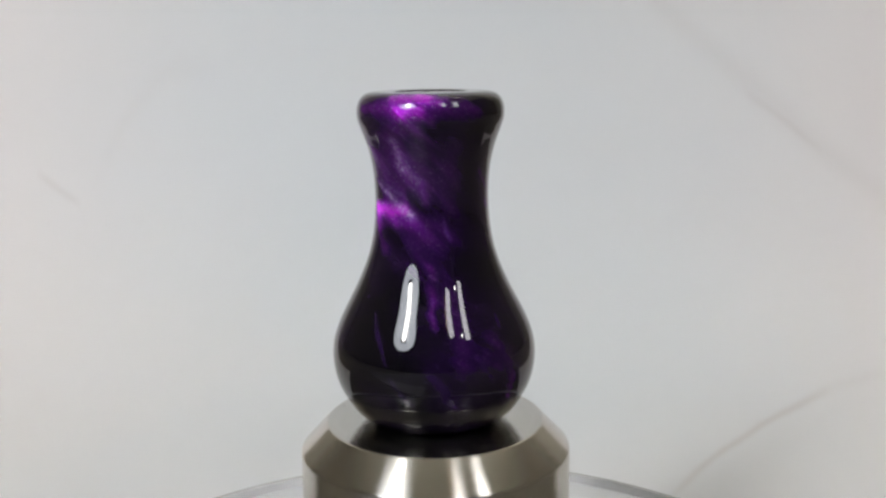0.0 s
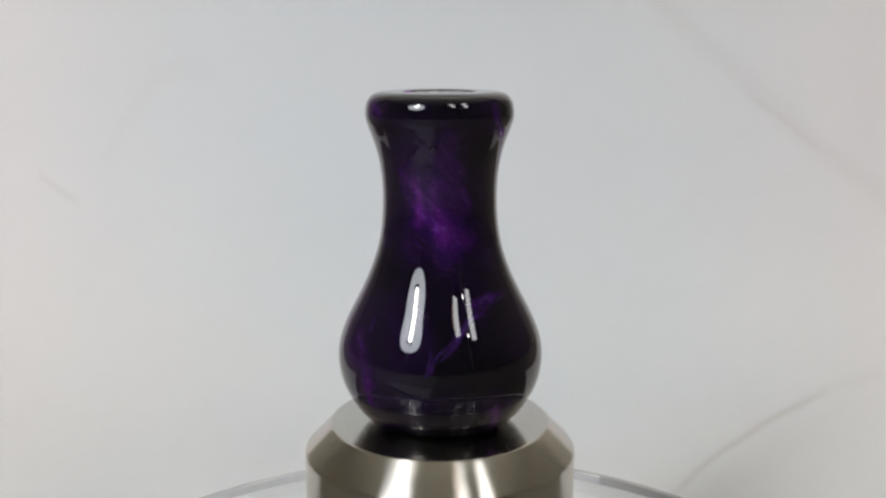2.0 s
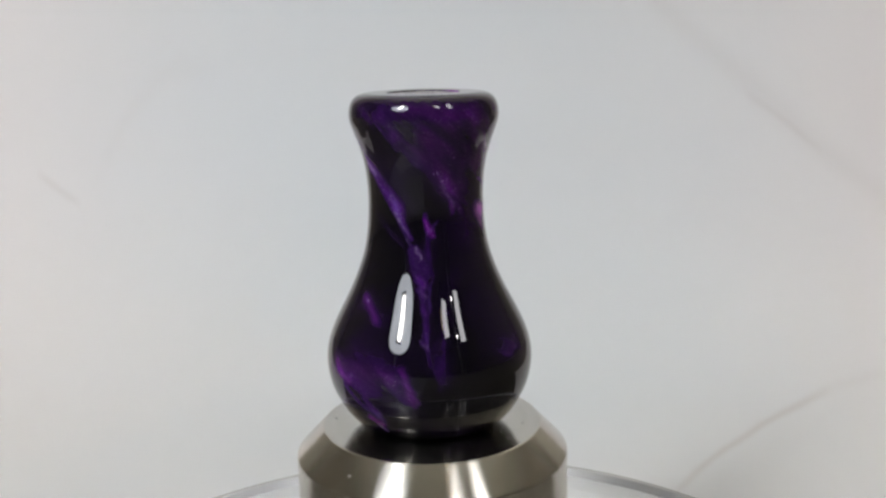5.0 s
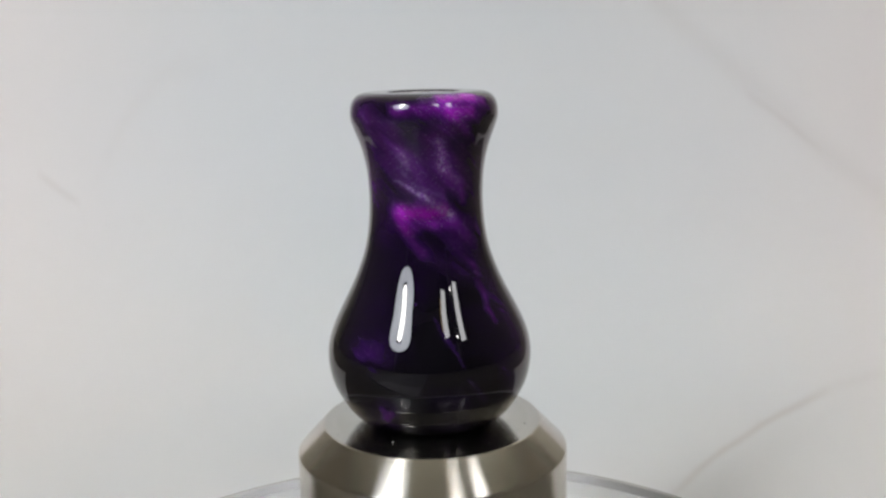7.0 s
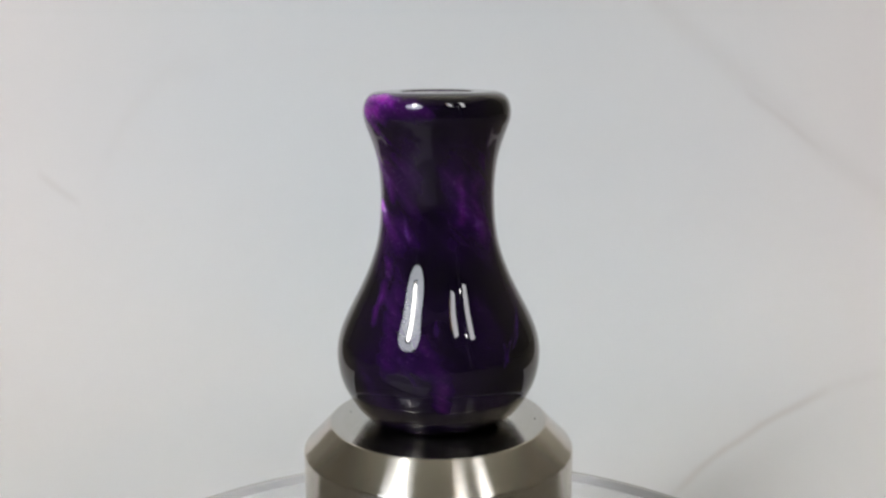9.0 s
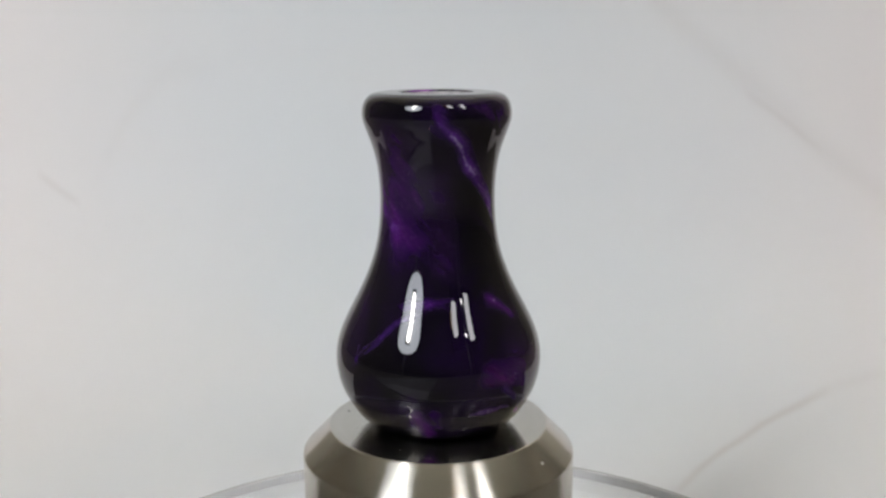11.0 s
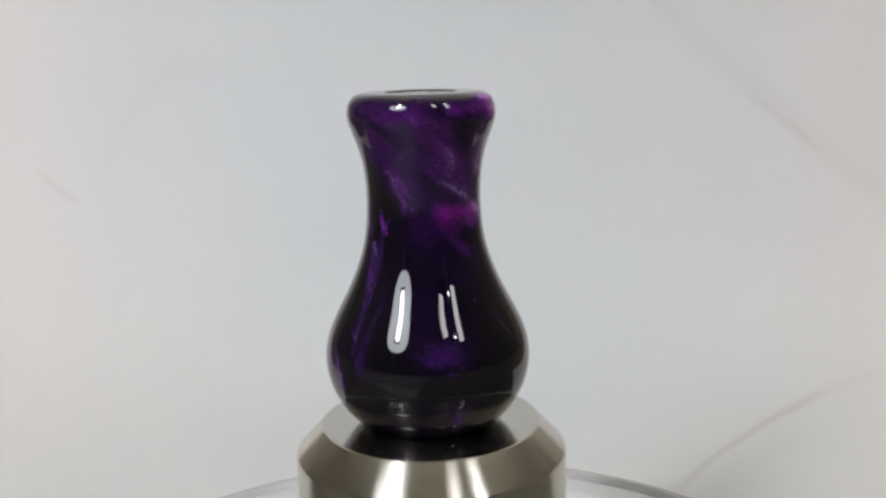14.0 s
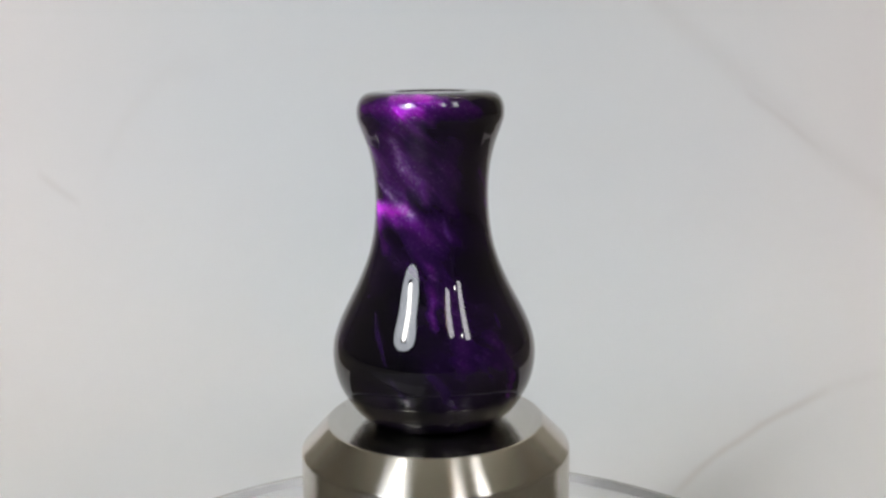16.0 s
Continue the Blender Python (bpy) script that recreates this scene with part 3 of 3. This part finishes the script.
    streak(-118, 25.0, -111, 24.2, 0.46, 0.46, 0.12, 'p')
    streak(-69, 22.7, -41, 20.1, 1.57, 1.57, 0.15, 'w')
    streak(-20, 21.7, -24, 20.0, 0.92, 0.92, 0.12, 'w')
    streak(-66, 22.3, -65, 20.5, 0.46, 0.46, 0.12, 'l')
    streak(-63, 20.1, -24, 18.7, 0.18, 0.23, 0.14, 'l')
    streak(-28, 22.2, -19, 21.2, 0.32, 0.28, 0.13, 'l')
    streak(-68, 17.8, -27, 17.8, 0.69, 0.55, 0.8, 'h')
    streak(-53, 18.0, -21, 17.4, 0.51, 0.46, 0.3, 'a')
    streak(-67, 16.9, -28, 16.6, 0.51, 0.51, 0.18, 'w')
    streak(-111, 18.5, -109, 17.6, 0.28, 0.28, 0.22, 'a')
    streak(-9, 19.9, -4, 18.5, 0.37, 0.37, 0.22, 'a')
    streak(7, 13.3, 8, 11.2, 0.74, 0.74, 0.06, 'w')
    streak(-86, 7.2, -74, 7.8, 0.92, 0.83, 0.1, 'p')
    streak(-78, 6.5, -74, 6.4, 0.23, 0.18, 0.12, 'b')
    streak(-73, 3.5, -72, 1.8, 0.60, 0.60, 0.12, 'w')
    streak(3, 9.3, 3, 9.2, 0.09, 0.09, 0.3, 'b')
    streak(-78, 20.0, -47, 19.0, 0.23, 0.28, 0.22, 'l')
    streak(-47, 19.0, -19, 17.3, 0.32, 0.41, 0.38, 'l')
    streak(-74, 17.8, -17, 16.7, 0.65, 0.55, 0.25, 'a')
    streak(14, 11.5, 15, 6.6, 0.92, 0.92, 0.09, 'w')
    streak(160, 5.7, 177, 5.4, 0.51, 0.51, 0.24, 'h')
    streak(152, 3.4, 178, 3.2, 0.23, 0.23, 0.32, 'l')
    streak(-180, 5.4, -165, 4.7, 0.60, 0.55, 0.2, 'p')


PROFILE = [(4.0, 0.02), (4.75, 0.14), (5.7, 0.6), (6.55, 1.3), (7.42, 2.65), (7.94, 3.85), (8.205, 5.6), (7.955, 7.35), (7.16, 9.2), (6.16, 11.1),
           (5.33, 13.0), (4.73, 15.0), (4.45, 17.6), (4.52, 20.1), (4.85, 21.95), (5.40, 23.5), (5.68, 24.35), (5.735, 24.95), (5.66, 25.50), (5.46, 25.96), (5.1, 26.30), (4.65, 26.46)]


def drip_tip():
    tip = tagged(new("mouthpiece"), "glossy black and purple pearl resin mouthpiece, bottle shaped", "mouthpiece")
    segments = 420
    line = np.array([(p.x, p.y) for p in smooth_curve(PROFILE, 14)])
    for _ in range(45):  # fair the turned line between the foot and the lip
        free = (line[1:-1, 1] > 2.0) & (line[1:-1, 1] < 23.0)
        line[1:-1] += np.where(free[:, None], 0.25 * (line[:-2] + line[2:] - 2 * line[1:-1]), 0)
    curve = [(a * MM, b * MM) for a, b in line]
    top = [(4.3, 26.49), (4.25, 26.49), (2.95, 26.49), (2.94, 26.49), (2.78, 26.44), (2.72, 26.36)]
    bm = lathe([(0, 0.02 * MM)] + curve + [(r * MM, z * MM) for r, z in top], segments)
    body = part("body", bm, RESIN, tip)
    part("bore", lathe([(2.73 * MM, 26.37 * MM), (2.70 * MM, 26.2 * MM), (2.69 * MM, 8 * MM), (0, 8 * MM)], 96), STEEL_BORE, tip, "sanded grey bore")
    # the pearl veils, as amounts on the mesh
    co = np.empty(len(body.data.vertices) * 3)
    body.data.vertices.foreach_get("co", co)
    co = co.reshape(-1, 3) / MM
    r = np.maximum(np.hypot(co[:, 0], co[:, 1]), 0.5)
    u = np.degrees(np.arctan2(co[:, 1], co[:, 0])) + 90
    # the resin was swirled as it set: veils run along a helix
    twist = np.radians(u + 12 * co[:, 2])
    flow = np.stack([r * np.cos(twist), r * np.sin(twist), 0.28 * co[:, 2]], -1)
    # a gentle drift that frays the veils
    warp_u, warp_z, fray = np.empty(len(co)), np.empty(len(co)), np.empty(len(co))
    for i, c in enumerate(co):
        p = Vector(c)
        warp_u[i] = noise.noise(p * 0.45) * 0.35 + noise.noise(p * 2.2) * 0.07
        warp_z[i] = noise.noise(p * 0.45 + Vector((9, 4, 2))) * 0.35 + noise.noise(p * 2.2 + Vector((3, 8, 1))) * 0.07
        fray[i] = 0.5 + 0.5 * noise.noise(Vector(flow[i]) * 0.9) + 0.25 * noise.noise(Vector(flow[i]) * 2.6)
    swirl, magenta, violet, lilac, magenta_lay = (np.zeros(len(co)) for _ in range(5))
    for u0, z0, u1, z1, w0, w1, gain, tone in STREAKS:
        um = (u0 + u1) / 2
        du = (u - um + 180) % 360 - 180
        px = np.radians(du) * r + warp_u
        pz = co[:, 2] + warp_z
        scale = np.radians(1) * r
        ax, bx = (u0 - um) * scale, (u1 - um) * scale
        vx, vz = bx - ax, z1 - z0
        t = np.clip(((px - ax) * vx + (pz - z0) * vz) / (vx * vx + vz * vz + 1e-9), 0, 1)
        d = np.hypot(px - ax - t * vx, pz - z0 - t * vz)
        w = (w0 + (w1 - w0) * t) * (0.75 + 0.5 * fray) * 0.85
        if tone == "p":
            side = np.tanh(((px - ax) * vz - (pz - z0) * vx) * np.sign(vx + 1e-9) / 0.3)
            w = w * (0.95 - 0.35 * side)
        if max(w0, w1) < 0.36:
            w = w * (0.35 + 0.65 * np.sqrt(np.sin(np.pi * np.clip(t, 0.03, 0.97))))
        a = gain * (0.7 + 0.5 * fray) * np.exp(-(d / w) ** 2) * (np.abs(du) < 120)
        swirl = swirl + a * (1 - np.minimum(swirl, 1) * 0.5)
        if tone in "ahw":
            magenta = np.maximum(magenta, a * {"h": 1.3, "a": 0.9, "w": 1.1}[tone])
        if tone == "h":
            magenta_lay = np.maximum(magenta_lay, np.minimum(a * 3, 1))
        if tone == "l":
            lilac = np.maximum(lilac, a * 1.8)
        if tone == "b":
            violet = np.maximum(violet, a * 1.6)
    slant = np.clip(magenta_lay, 0, 1) * 1.15
    lay = np.stack([-co[:, 1] / r * slant, co[:, 0] / r * slant, 0.14 * np.clip(swirl, 0, 1) + 0.30 * slant], -1)
    layer = body.data.attributes.new("lay", "FLOAT_VECTOR", "POINT")
    layer.data.foreach_set("vector", lay.astype(np.float32).ravel())
    layer = body.data.attributes.new("flow", "FLOAT_VECTOR", "POINT")
    layer.data.foreach_set("vector", (flow * MM).astype(np.float32).ravel())
    for name, values in (("swirl", np.clip(swirl, 0, 1.2)), ("magenta", np.clip(magenta, 0, 1)), ("violet", np.clip(violet, 0, 0.8)), ("lilac", np.clip(lilac, 0, 1))):
        layer = body.data.attributes.new(name, "FLOAT", "POINT")
        layer.data.foreach_set("value", values.astype(np.float32))
    return tip


cast_swirls()
PLATTER = turntable()
STAND = steel_stand()
TIP = drip_tip()


def seat(lean_degrees, offset, heading):
    """How a thing sits a little off centre and leaning, towards heading (degrees round from x) at the start."""
    a = radians(heading)
    axis = Vector((-math.sin(a), math.cos(a), 0))
    return Matrix.Translation((offset * math.cos(a), offset * math.sin(a), 0)) @ Matrix.Rotation(radians(lean_degrees), 4, axis)


def motions():
    """The turntable turns steadily, and what stands on it goes round with it."""
    times = [k * 0.25 for k in range(int(SECONDS * 4) + 1)]
    lean, head = 0.627, 89.1

    def turned(m):
        return [(t, pose(0, 0, 0, 0, 0, -TURN * t) @ m) for t in times]

    walk(STAND, turned(seat(lean, 0.366 * MM, head)))
    walk(TIP, turned(seat(lean, 0.441 * MM, head)))
    down = Matrix.Translation((0, 0, -TABLE_Z))
    walk(PLATTER, [(t, down @ m) for t, m in turned(seat(0.798, 0.508 * MM, 64.8))])


motions()
